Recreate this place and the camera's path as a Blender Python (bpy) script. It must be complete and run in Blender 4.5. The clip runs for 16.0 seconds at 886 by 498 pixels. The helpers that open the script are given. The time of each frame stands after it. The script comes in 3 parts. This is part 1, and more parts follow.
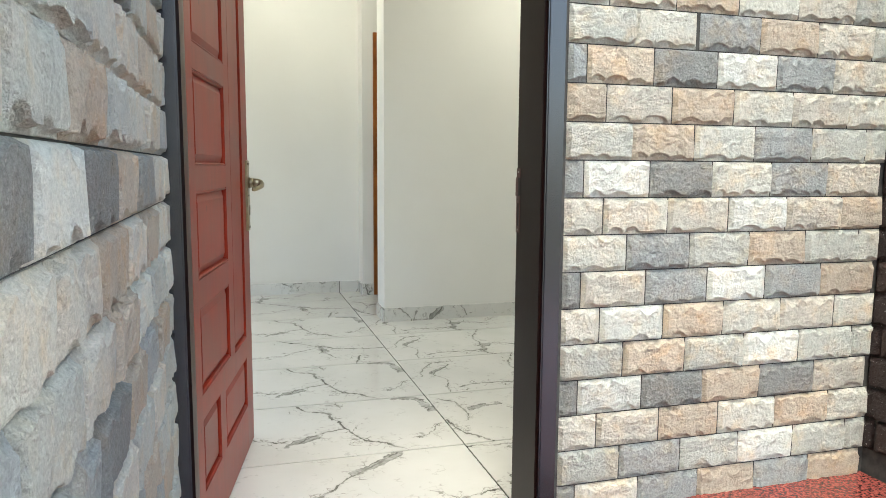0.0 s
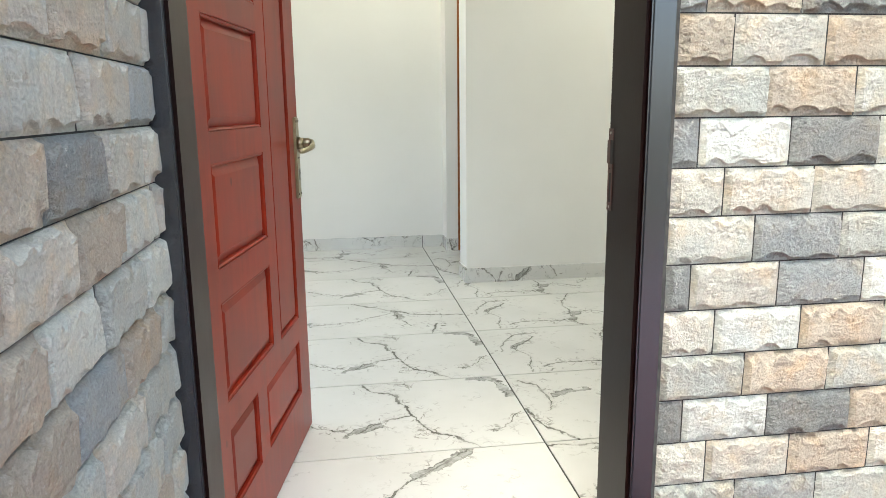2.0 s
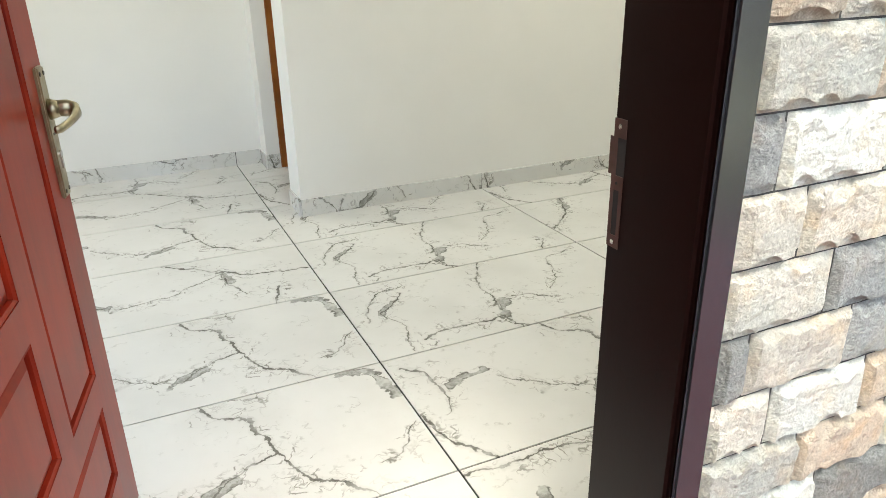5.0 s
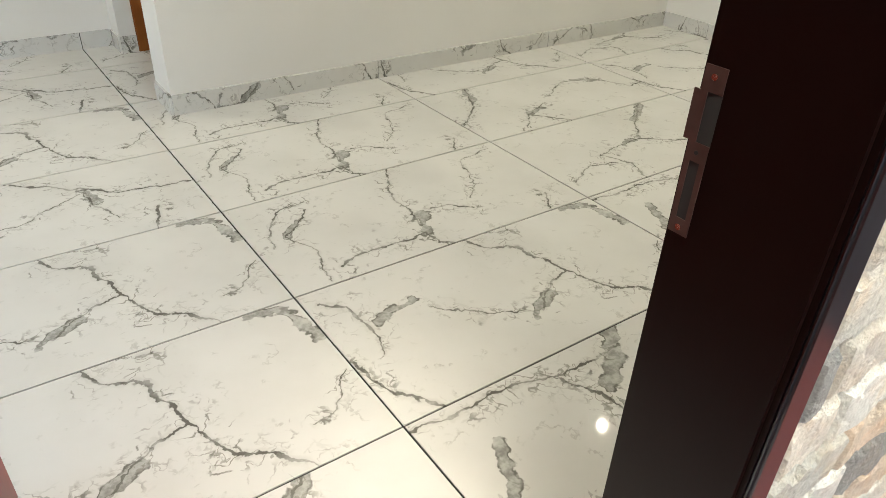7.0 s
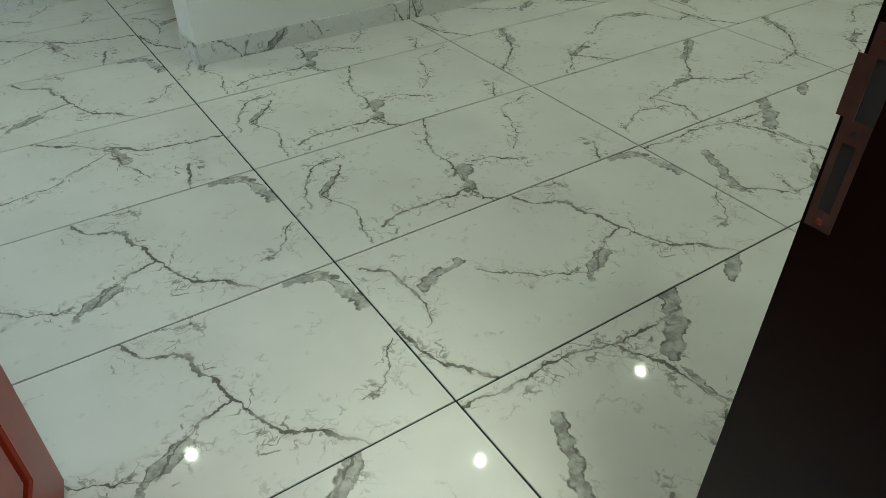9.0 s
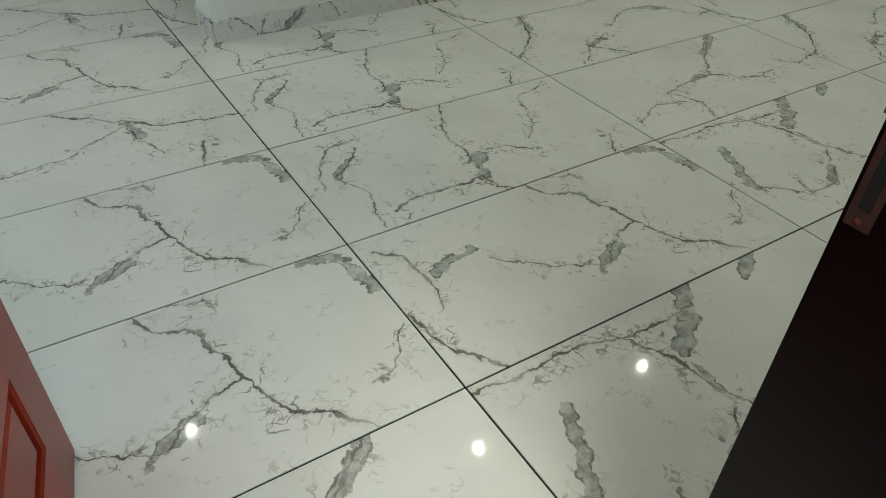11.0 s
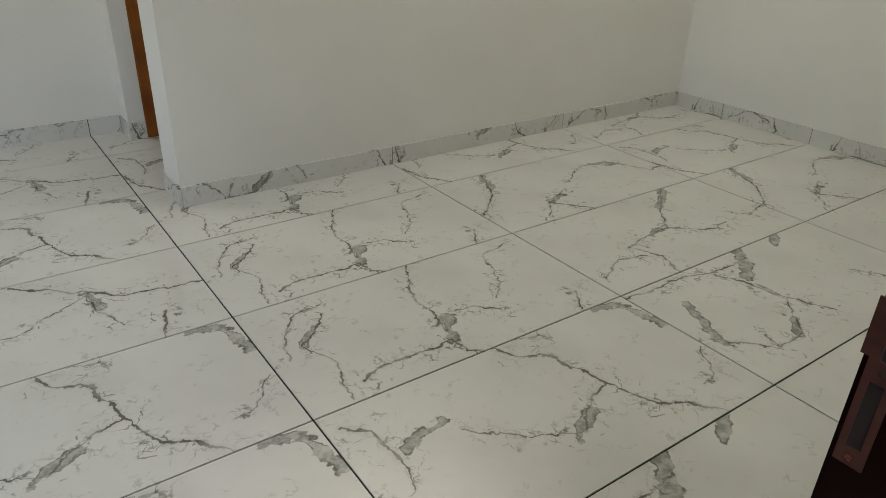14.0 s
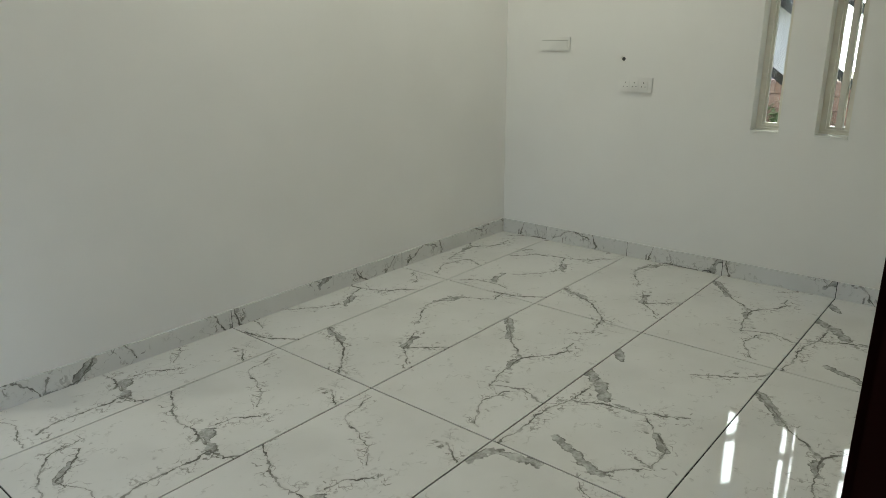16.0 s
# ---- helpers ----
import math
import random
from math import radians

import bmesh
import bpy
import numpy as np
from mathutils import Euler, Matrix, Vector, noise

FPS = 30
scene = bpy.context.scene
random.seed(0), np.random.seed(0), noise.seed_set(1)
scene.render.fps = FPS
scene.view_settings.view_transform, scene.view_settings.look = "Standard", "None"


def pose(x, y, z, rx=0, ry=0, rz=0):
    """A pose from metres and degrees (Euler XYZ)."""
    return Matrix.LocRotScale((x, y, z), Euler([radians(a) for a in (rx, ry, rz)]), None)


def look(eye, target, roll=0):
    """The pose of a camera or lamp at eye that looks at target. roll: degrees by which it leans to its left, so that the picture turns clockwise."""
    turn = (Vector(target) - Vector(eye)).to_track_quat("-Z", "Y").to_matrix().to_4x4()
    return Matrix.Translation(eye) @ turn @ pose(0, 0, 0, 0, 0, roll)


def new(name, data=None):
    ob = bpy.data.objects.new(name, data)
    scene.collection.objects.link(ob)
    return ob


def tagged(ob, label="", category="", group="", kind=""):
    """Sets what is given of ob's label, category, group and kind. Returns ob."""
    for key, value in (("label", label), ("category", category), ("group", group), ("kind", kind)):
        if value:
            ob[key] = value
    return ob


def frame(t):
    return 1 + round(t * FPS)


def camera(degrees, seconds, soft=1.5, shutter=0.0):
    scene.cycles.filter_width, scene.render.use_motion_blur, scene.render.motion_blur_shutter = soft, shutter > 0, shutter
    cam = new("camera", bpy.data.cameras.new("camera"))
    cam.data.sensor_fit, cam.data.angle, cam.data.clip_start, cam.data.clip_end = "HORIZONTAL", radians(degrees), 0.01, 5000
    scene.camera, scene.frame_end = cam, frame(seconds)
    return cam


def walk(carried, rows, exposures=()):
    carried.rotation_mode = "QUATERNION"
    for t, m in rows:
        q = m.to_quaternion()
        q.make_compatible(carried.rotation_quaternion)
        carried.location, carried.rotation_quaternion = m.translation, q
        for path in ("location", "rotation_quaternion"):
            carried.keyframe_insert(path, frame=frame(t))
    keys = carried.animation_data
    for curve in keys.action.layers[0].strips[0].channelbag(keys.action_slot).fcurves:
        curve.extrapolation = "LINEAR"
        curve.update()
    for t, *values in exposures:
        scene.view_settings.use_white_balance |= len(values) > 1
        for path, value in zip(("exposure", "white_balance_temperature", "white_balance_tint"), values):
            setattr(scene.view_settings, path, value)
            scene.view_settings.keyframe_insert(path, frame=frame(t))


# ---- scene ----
cam = camera(64.4, 16.0, soft=0.85)
PATH = [
    (0, (-0.811, -2.444, 1.046), (-0.25, -0.538, 0.815), 0.4),
    (0.5, (-0.798, -2.422, 1.029), (-0.234, -0.522, 0.763), -0.2),
    (1, (-0.764, -2.345, 1.02), (-0.281, -0.416, 0.807), 0.0),
    (1.5, (-0.7, -2.193, 1.022), (-0.347, -0.245, 0.738), -1.8),
    (2, (-0.644, -2.086, 1.094), (-0.357, -0.147, 0.697), -0.6),
    (2.5, (-0.631, -2.05, 1.114), (-0.383, -0.107, 0.711), -0.2),
    (3, (-0.618, -1.970, 1.105), (-0.335, -0.038, 0.675), -0.8),
    (3.5, (-0.656, -1.768, 1.145), (-0.281, 0.096, 0.525), -1.1),
    (4, (-0.64, -1.641, 1.179), (-0.159, 0.183, 0.515), -1.0),
    (6.3, (-0.643, -1.038, 1.277), (0.34, 0.411, 0.311), 1.0),
    (6.5, (-0.64, -1.026, 1.264), (0.332, 0.411, 0.268), 2.1),
    (7, (-0.631, -0.99, 1.238), (0.367, 0.374, 0.169), 2.4),
    (7.5, (-0.629, -0.963, 1.227), (0.297, 0.398, 0.092), 2.1),
    (8, (-0.608, -0.922, 1.225), (0.26, 0.453, 0.061), 2.4),
    (8.5, (-0.594, -0.883, 1.219), (0.279, 0.483, 0.048), 1.3),
    (9, (-0.602, -0.853, 1.223), (0.278, 0.47, 0.01), 0.0),
    (11.5, (-0.626, -0.837, 1.217), (0.223, 0.482, -0.023), 2.9),
    (12, (-0.622, -0.836, 1.216), (0.214, 0.501, -0.015), 3.6),
    (12.5, (-0.622, -0.836, 1.217), (0.22, 0.511, 0.001), 4.1),
    (13, (-0.61, -0.82, 1.222), (0.288, 0.546, 0.07), 3.7),
    (13.5, (-0.602, -0.806, 1.248), (0.37, 0.604, 0.214), 3.2),
    (14, (-0.589, -0.776, 1.28), (0.456, 0.663, 0.364), 1.9),
    (14.5, (-0.571, -0.76, 1.326), (0.594, 0.668, 0.55), 2.0),
    (15, (-0.561, -0.744, 1.352), (0.716, 0.636, 0.669), 2.1),
    (15.5, (-0.558, -0.698, 1.359), (0.826, 0.611, 0.75), 0.7),
    (16, (-0.558, -0.659, 1.357), (0.906, 0.572, 0.774), -0.3),
]
walk(cam, [(t, look(eye, target, roll)) for t, eye, target, roll in PATH],
     exposures=[(0.0, 2.08, 6750, 0), (1.5, 2.25, 6700, 0), (3.0, 2.42, 6650, 0), (4.0, 2.42, 6650, 0), (6.3, 2.4, 7100, 5), (7.0, 2.2, 7200, 4), (8.0, 1.62, 6650, -7),
                (9.0, 1.38, 6400, -17), (11.5, 1.38, 6500, -5), (13.0, 1.4, 6700, 1), (14.5, 1.42, 6850, 4), (16.0, 1.47, 6450, -1)])

# ---- light ----
world = bpy.data.worlds.new("sky")
world.use_nodes = True
scene.world = world
wn = world.node_tree.nodes
sky = wn.new("ShaderNodeTexSky")
sky.sky_type = "NISHITA"
sky.sun_disc = False
sky.air_density, sky.dust_density = 0.75, 2.5
sky.sun_elevation, sky.sun_rotation = radians(62), radians(201)
wn["Background"].inputs["Strength"].default_value = 0.15
world.node_tree.links.new(sky.outputs["Color"], wn["Background"].inputs["Color"])
sun = new("sun", bpy.data.lights.new("sun", "SUN"))
sun.data.energy, sun.data.angle, sun.data.color = 0.5, radians(20), (1.0, 0.98, 0.95)
sun.matrix_world = look((-1.7, -4.4, 9.0), (0, 0, 0))


def window_light(name, m, w, h, watts, color):
    la = bpy.data.lights.new(name, "AREA")
    la.shape, la.size, la.size_y, la.energy, la.color = "RECTANGLE", w, h, watts, color
    ob = new(name, la)
    ob.matrix_world = m
    return ob


# area lamp standing in for daylight at an assumed, unseen opening in the hall's west wall
window_light("west_window_daylight", look((-2.25, 0.95, 1.45), (3.0, 1.7, 1.2)), 2.2, 1.7, 2.0, (1.0, 0.98, 0.93))


# ---- materials ----
def nodes_of(name, rough, metal):
    m = bpy.data.materials.new(name)
    m.use_nodes = True
    n, l = m.node_tree.nodes, m.node_tree.links
    b = n["Principled BSDF"]
    b.inputs["Roughness"].default_value, b.inputs["Metallic"].default_value = rough, metal
    return m, n, l, b


def noise_node(n, l, vec, scale, detail=6, rough=0.5, colour=False):
    no = n.new("ShaderNodeTexNoise")
    no.inputs["Scale"].default_value, no.inputs["Detail"].default_value = scale, detail
    no.inputs["Roughness"].default_value = rough
    l.new(vec, no.inputs["Vector"])
    return no.outputs["Color" if colour else "Fac"]


def maths(n, l, op, a, b=None, c=None, clamp=False):
    o = n.new("ShaderNodeMath")
    o.operation, o.use_clamp = op, clamp
    for k, v in enumerate((a, b, c)):
        if v is None:
            continue
        if isinstance(v, (int, float)):
            o.inputs[k].default_value = v
        else:
            l.new(v, o.inputs[k])
    return o.outputs[0]


def vmath(n, l, op, a, b=None, scale=None):
    o = n.new("ShaderNodeVectorMath")
    o.operation = op
    for k, v in enumerate((a, b)):
        if v is None:
            continue
        if isinstance(v, tuple):
            o.inputs[k].default_value = v
        else:
            l.new(v, o.inputs[k])
    if scale is not None:
        if isinstance(scale, (int, float)):
            o.inputs["Scale"].default_value = scale
        else:
            l.new(scale, o.inputs["Scale"])
    return o.outputs["Value" if op in ("DOT_PRODUCT", "LENGTH") else "Vector"]


def blend(n, l, fac, a, b):
    mix = n.new("ShaderNodeMix")
    mix.data_type = "RGBA"
    for k, v in ((0, fac), (6, a), (7, b)):
        if isinstance(v, (int, float)):
            mix.inputs[k].default_value = v
        elif isinstance(v, tuple):
            mix.inputs[k].default_value = (*v, 1)
        else:
            l.new(v, mix.inputs[k])
    return mix.outputs[2]


def span(n, l, value, a, b, lo=0.0, hi=1.0):
    o = n.new("ShaderNodeMapRange")
    o.interpolation_type = "SMOOTHSTEP"
    for k, v in zip(range(1, 5), (a, b, lo, hi)):
        o.inputs[k].default_value = v
    l.new(value, o.inputs[0])
    return o.outputs[0]


def relief(n, l, b, height, strength, distance):
    bp = n.new("ShaderNodeBump")
    bp.inputs["Strength"].default_value, bp.inputs["Distance"].default_value = strength, distance
    l.new(height, bp.inputs["Height"])
    l.new(bp.outputs["Normal"], b.inputs["Normal"])


def mat(name, color, rough=0.5, metal=0.0, color2=None, scale=8.0, bump=0.0, bump_scale=60.0, stretch=(1, 1, 1), wear=0.08):
    m, n, l, b = nodes_of(name, rough, metal)
    tc = n.new("ShaderNodeTexCoord")
    mp = n.new("ShaderNodeMapping")
    mp.inputs["Scale"].default_value = stretch
    l.new(tc.outputs["Object"], mp.inputs["Vector"])
    vec = mp.outputs["Vector"]
    base = noise_node(n, l, vec, scale, 8)
    fac = span(n, l, base, 0.3, 0.7)
    l.new(blend(n, l, fac, color, color2 or tuple(c * 0.85 for c in color)), b.inputs["Base Color"])
    r = noise_node(n, l, vec, scale * 2.7, 4)
    l.new(maths(n, l, "MULTIPLY_ADD", r, wear * 2, rough - wear), b.inputs["Roughness"])
    if bump:
        relief(n, l, b, noise_node(n, l, vec, bump_scale, 6), bump, 0.002)
    return m


def wood(name, light, dark, rough, ring=26.0):
    """Stained wood: long grain, darker streaks, small knots, a thin coat of varnish."""
    m, n, l, b = nodes_of(name, rough, 0.0)
    tc = n.new("ShaderNodeTexCoord")
    info = n.new("ShaderNodeObjectInfo")
    off = vmath(n, l, "SCALE", (3.1, 1.7, 5.3), None, info.outputs["Random"])
    p = vmath(n, l, "ADD", tc.outputs["Object"], off)
    mp = n.new("ShaderNodeMapping")
    mp.inputs["Scale"].default_value = (1.0, 1.0, 0.10)
    l.new(p, mp.inputs["Vector"])
    grain = noise_node(n, l, mp.outputs["Vector"], ring, 9, 0.6)
    broad = noise_node(n, l, p, 4.0, 4, 0.55)
    fac = maths(n, l, "MULTIPLY_ADD", grain, 0.35, maths(n, l, "MULTIPLY", broad, 0.65))
    col = blend(n, l, span(n, l, fac, 0.36, 0.64), dark, light)
    vo = n.new("ShaderNodeTexVoronoi")
    vo.inputs["Scale"].default_value = 4.2
    mk = n.new("ShaderNodeMapping")
    mk.inputs["Scale"].default_value = (1.3, 0.3, 0.8)
    l.new(p, mk.inputs["Vector"])
    l.new(mk.outputs["Vector"], vo.inputs["Vector"])
    knot = span(n, l, vo.outputs["Distance"], 0.045, 0.02)
    col = blend(n, l, maths(n, l, "MULTIPLY", knot, 0.75), col, tuple(c * 0.5 for c in dark))
    l.new(col, b.inputs["Base Color"])
    l.new(maths(n, l, "MULTIPLY_ADD", broad, 0.16, rough - 0.06), b.inputs["Roughness"])
    b.inputs["Coat Weight"].default_value, b.inputs["Coat Roughness"].default_value = 0.12, 0.22
    b.inputs["Specular IOR Level"].default_value = 0.2
    relief(n, l, b, grain, 0.06, 0.001)
    return m


def stone(name, colour, grit):
    """Rock-face cladding stone: cloudy mineral tints, pale crystal flecks, dark pits. grit: how coarse and pitted the break is."""
    m, n, l, b = nodes_of(name, 0.86, 0.0)
    tc = n.new("ShaderNodeTexCoord")
    info = n.new("ShaderNodeObjectInfo")
    p = vmath(n, l, "ADD", tc.outputs["Object"], vmath(n, l, "SCALE", (17.0, 9.0, 13.0), None, info.outputs["Random"]))
    big = noise_node(n, l, p, 11, 5)
    tint = noise_node(n, l, p, 24, 4)
    mid = noise_node(n, l, p, 85, 8, 0.65)
    fine = noise_node(n, l, p, 210, 6, 0.7)
    warm = (colour[0] * 1.05, colour[1] * 0.94, colour[2] * 0.80)
    cool = (colour[0] * 0.91, colour[1] * 0.96, colour[2] * 0.99)
    col = blend(n, l, span(n, l, big, 0.38, 0.66), cool, blend(n, l, span(n, l, tint, 0.42, 0.68, 0, 0.85), colour, warm))
    col = vmath(n, l, "SCALE", col, None, maths(n, l, "MULTIPLY_ADD", info.outputs["Random"], 0.22, 0.89))
    col = vmath(n, l, "SCALE", col, None, maths(n, l, "MULTIPLY_ADD", fine, 0.9 + 0.4 * grit, 0.63 - 0.2 * grit))
    col = blend(n, l, span(n, l, mid, 0.60, 0.72, 0, 0.20 + 0.45 * grit), col, tuple(c * 0.30 for c in colour))
    fleck = noise_node(n, l, p, 150, 3, 0.5)
    col = blend(n, l, span(n, l, fleck, 0.66, 0.74, 0, 0.55), col, (0.74, 0.72, 0.66))
    l.new(col, b.inputs["Base Color"])
    ma = n.new("ShaderNodeMapping")
    ma.inputs["Scale"].default_value = (1.0, 1.0, 1.35)
    ma.inputs["Rotation"].default_value = (0.0, 0.35, 0.0)
    l.new(p, ma.inputs["Vector"])
    chip = noise_node(n, l, ma.outputs["Vector"], 26, 3, 0.5)
    h = maths(n, l, "MULTIPLY_ADD", mid, 0.75 + 1.1 * grit, maths(n, l, "MULTIPLY", fine, 0.25 + 0.5 * grit))
    h = maths(n, l, "MULTIPLY_ADD", chip, 1.3 - 0.5 * grit, h)
    relief(n, l, b, h, 1.0, 0.013)
    return m


def marble(name, lines, bands):
    """Polished tile print: thin dark veins along strokes and soft grey bands, over faint clouding."""
    m, n, l, b = nodes_of(name, 0.035, 0.0)
    tc = n.new("ShaderNodeTexCoord")
    p0 = tc.outputs["Object"]
    w1 = vmath(n, l, "SUBTRACT", noise_node(n, l, p0, 16, 3, 0.5, True), (0.5, 0.5, 0.5))
    w2 = vmath(n, l, "SUBTRACT", noise_node(n, l, p0, 60, 3, 0.5, True), (0.5, 0.5, 0.5))
    p = vmath(n, l, "ADD", p0, vmath(n, l, "SCALE", w1, None, 0.045))
    p = vmath(n, l, "ADD", p, vmath(n, l, "SCALE", w2, None, 0.017))
    p = vmath(n, l, "MULTIPLY", p, (1.0, 1.0, 0.0))

    def field(strokes, p):
        out = None
        for wide, pts in strokes:
            for (ax, ay), (bx, by) in zip(pts, pts[1:]):
                ba = (bx - ax, by - ay, 0.0)
                q = ba[0] ** 2 + ba[1] ** 2
                pa = vmath(n, l, "SUBTRACT", p, (ax, ay, 0.0))
                h = maths(n, l, "MULTIPLY", vmath(n, l, "DOT_PRODUCT", pa, ba), 1 / q, clamp=True)
                d = vmath(n, l, "LENGTH", vmath(n, l, "SUBTRACT", pa, vmath(n, l, "SCALE", ba, None, h)))
                d = maths(n, l, "MULTIPLY", d, 1 / wide)
                out = d if out is None else maths(n, l, "MINIMUM", out, d)
        return out

    cloud = noise_node(n, l, p0, 3.0, 4)
    fade = noise_node(n, l, p0, 11.0, 5, 0.6)
    col = blend(n, l, span(n, l, cloud, 0.35, 0.7), (0.665, 0.66, 0.63), (0.61, 0.605, 0.575))
    ridge = maths(n, l, "ABSOLUTE", maths(n, l, "SUBTRACT", noise_node(n, l, p, 5.0, 6, 0.6), 0.5))
    faint = maths(n, l, "MULTIPLY", span(n, l, ridge, 0.016, 0.003), span(n, l, fade, 0.52, 0.64, 0, 0.38))
    col = blend(n, l, faint, col, (0.27, 0.26, 0.225))
    keep = span(n, l, fade, 0.30, 0.5, 0.45, 1.0)
    w3 = vmath(n, l, "SUBTRACT", noise_node(n, l, p0, 9, 3, 0.5, True), (0.5, 0.5, 0.5))
    torn = vmath(n, l, "ADD", p0, vmath(n, l, "SCALE", w3, None, 0.07))
    torn = vmath(n, l, "MULTIPLY", vmath(n, l, "ADD", torn, vmath(n, l, "SCALE", w2, None, 0.020)), (1.0, 1.0, 0.0))
    tone = noise_node(n, l, p0, 26, 6, 0.65)
    grey = blend(n, l, span(n, l, tone, 0.36, 0.64), (0.44, 0.44, 0.41), (0.20, 0.20, 0.18))
    girth = maths(n, l, "MULTIPLY_ADD", noise_node(n, l, p0, 17, 3, 0.5), 3.4, -0.75)
    rim = maths(n, l, "DIVIDE", field(bands, torn), maths(n, l, "MAXIMUM", girth, 0.12))
    col = blend(n, l, maths(n, l, "MULTIPLY", span(n, l, rim, 1.08, 0.92, 0, 0.9), keep), col, grey)
    edge = maths(n, l, "MULTIPLY", span(n, l, rim, 0.62, 0.88), span(n, l, rim, 1.22, 1.0))
    col = blend(n, l, maths(n, l, "MULTIPLY", edge, span(n, l, noise_node(n, l, p0, 18, 3, 0.5), 0.45, 0.58, 0, 0.8)), col, (0.11, 0.105, 0.09))
    ln = field(lines, p)
    ln = maths(n, l, "DIVIDE", ln, maths(n, l, "MULTIPLY_ADD", noise_node(n, l, p0, 30, 3, 0.5), 3.0, -0.55))
    halo = maths(n, l, "MULTIPLY", span(n, l, ln, 5.0, 0.8, 0, 0.30), keep)
    col = blend(n, l, halo, col, (0.43, 0.42, 0.38))
    for size, wide, force in ((7.0, 0.010, 0.8), (13.0, 0.016, 0.7)):
        side = maths(n, l, "ABSOLUTE", maths(n, l, "SUBTRACT", noise_node(n, l, vmath(n, l, "ADD", p, (size, 0.0, 0.0)), size, 3, 0.5), 0.5))
        near = maths(n, l, "MULTIPLY", span(n, l, ln, 22.0, 5.0, 0, force), span(n, l, noise_node(n, l, p0, size * 0.6, 3, 0.5), 0.47, 0.57))
        col = blend(n, l, maths(n, l, "MULTIPLY", span(n, l, side, wide, 0.004), near), col, (0.235, 0.225, 0.195))
    vigour = span(n, l, noise_node(n, l, p0, 7.0, 3, 0.5), 0.36, 0.54, 0.55, 1.0)
    core = maths(n, l, "MULTIPLY", span(n, l, ln, 1.4, 0.7, 0, 0.93), maths(n, l, "MULTIPLY", vigour, span(n, l, fade, 0.36, 0.52, 0.45, 1.0)))
    col = blend(n, l, core, col, (0.10, 0.095, 0.08))
    crack = n.new("ShaderNodeTexVoronoi")
    crack.feature = "DISTANCE_TO_EDGE"
    crack.inputs["Scale"].default_value = 19.0
    l.new(p, crack.inputs["Vector"])
    shards = maths(n, l, "MULTIPLY", span(n, l, crack.outputs["Distance"], 0.065, 0.02), span(n, l, noise_node(n, l, p0, 24, 3, 0.5), 0.50, 0.58))
    patch = span(n, l, noise_node(n, l, p0, 6.5, 3, 0.5), 0.47, 0.58, 0.15, 0.95)
    shards = maths(n, l, "MULTIPLY", shards, maths(n, l, "MULTIPLY", patch, span(n, l, ln, 26.0, 6.0)))
    col = blend(n, l, shards, col, (0.21, 0.205, 0.18))
    l.new(col, b.inputs["Base Color"])
    return m


M_WALL = mat("white_wall_paint", (0.79, 0.78, 0.745), 0.7, bump=0.12, bump_scale=160, color2=(0.755, 0.745, 0.71), scale=1.6)
M_CEIL = mat("white_ceiling_paint", (0.80, 0.79, 0.76), 0.8, bump=0.1, bump_scale=160, color2=(0.77, 0.76, 0.73), scale=1.6)
M_FRAME = mat("dark_brown_enamel", (0.010, 0.0038, 0.0032), 0.30, color2=(0.009, 0.0034, 0.003), scale=3, stretch=(3, 3, 1), bump=0.03, wear=0.03)
M_FRAME.node_tree.nodes["Principled BSDF"].inputs["Specular IOR Level"].default_value = 0.12
M_CASING = mat("grey_black_enamel", (0.024, 0.025, 0.031), 0.22, color2=(0.018, 0.019, 0.023), scale=4, stretch=(3, 3, 1), bump=0.04, wear=0.04)
M_CASING.node_tree.nodes["Principled BSDF"].inputs["Specular IOR Level"].default_value = 1.0
M_DOOR = wood("red_stained_wood", (0.26, 0.020, 0.006), (0.165, 0.010, 0.0035), 0.32)
M_BROWN = wood("orange_brown_wood", (0.34, 0.115, 0.022), (0.20, 0.06, 0.012), 0.35)
M_GROUT = mat("dark_grout", (0.008, 0.009, 0.009), 0.9, scale=40)
M_MORTAR = mat("grey_mortar", (0.075, 0.072, 0.065), 0.95, scale=30, bump=0.6, bump_scale=90, color2=(0.04, 0.04, 0.038))
M_GRANITE = mat("red_granite", (0.34, 0.09, 0.07), 0.12, color2=(0.05, 0.014, 0.016), scale=120)
M_WHITE = mat("white_plastic", (0.80, 0.79, 0.75), 0.35, scale=3)
# near-black that paints the shade inside holes
M_HOLE_SHADE = mat("dark_slot", (0.02, 0.02, 0.02), 0.7)
M_CREAM = mat("cream_window_paint", (0.80, 0.77, 0.66), 0.45, scale=6, bump=0.08)
M_BRASS = mat("antique_brass", (0.40, 0.36, 0.25), 0.32, 1.0, color2=(0.30, 0.26, 0.17), scale=30, bump=0.05)
M_DBRASS = mat("darkened_brass", (0.10, 0.085, 0.06), 0.4, 1.0, scale=30)
M_COPPER = mat("copper_plate", (0.12, 0.068, 0.060), 0.45, 0.6, color2=(0.085, 0.048, 0.042), scale=25)
M_STEEL = mat("steel", (0.6, 0.6, 0.58), 0.25, 1.0, scale=20)
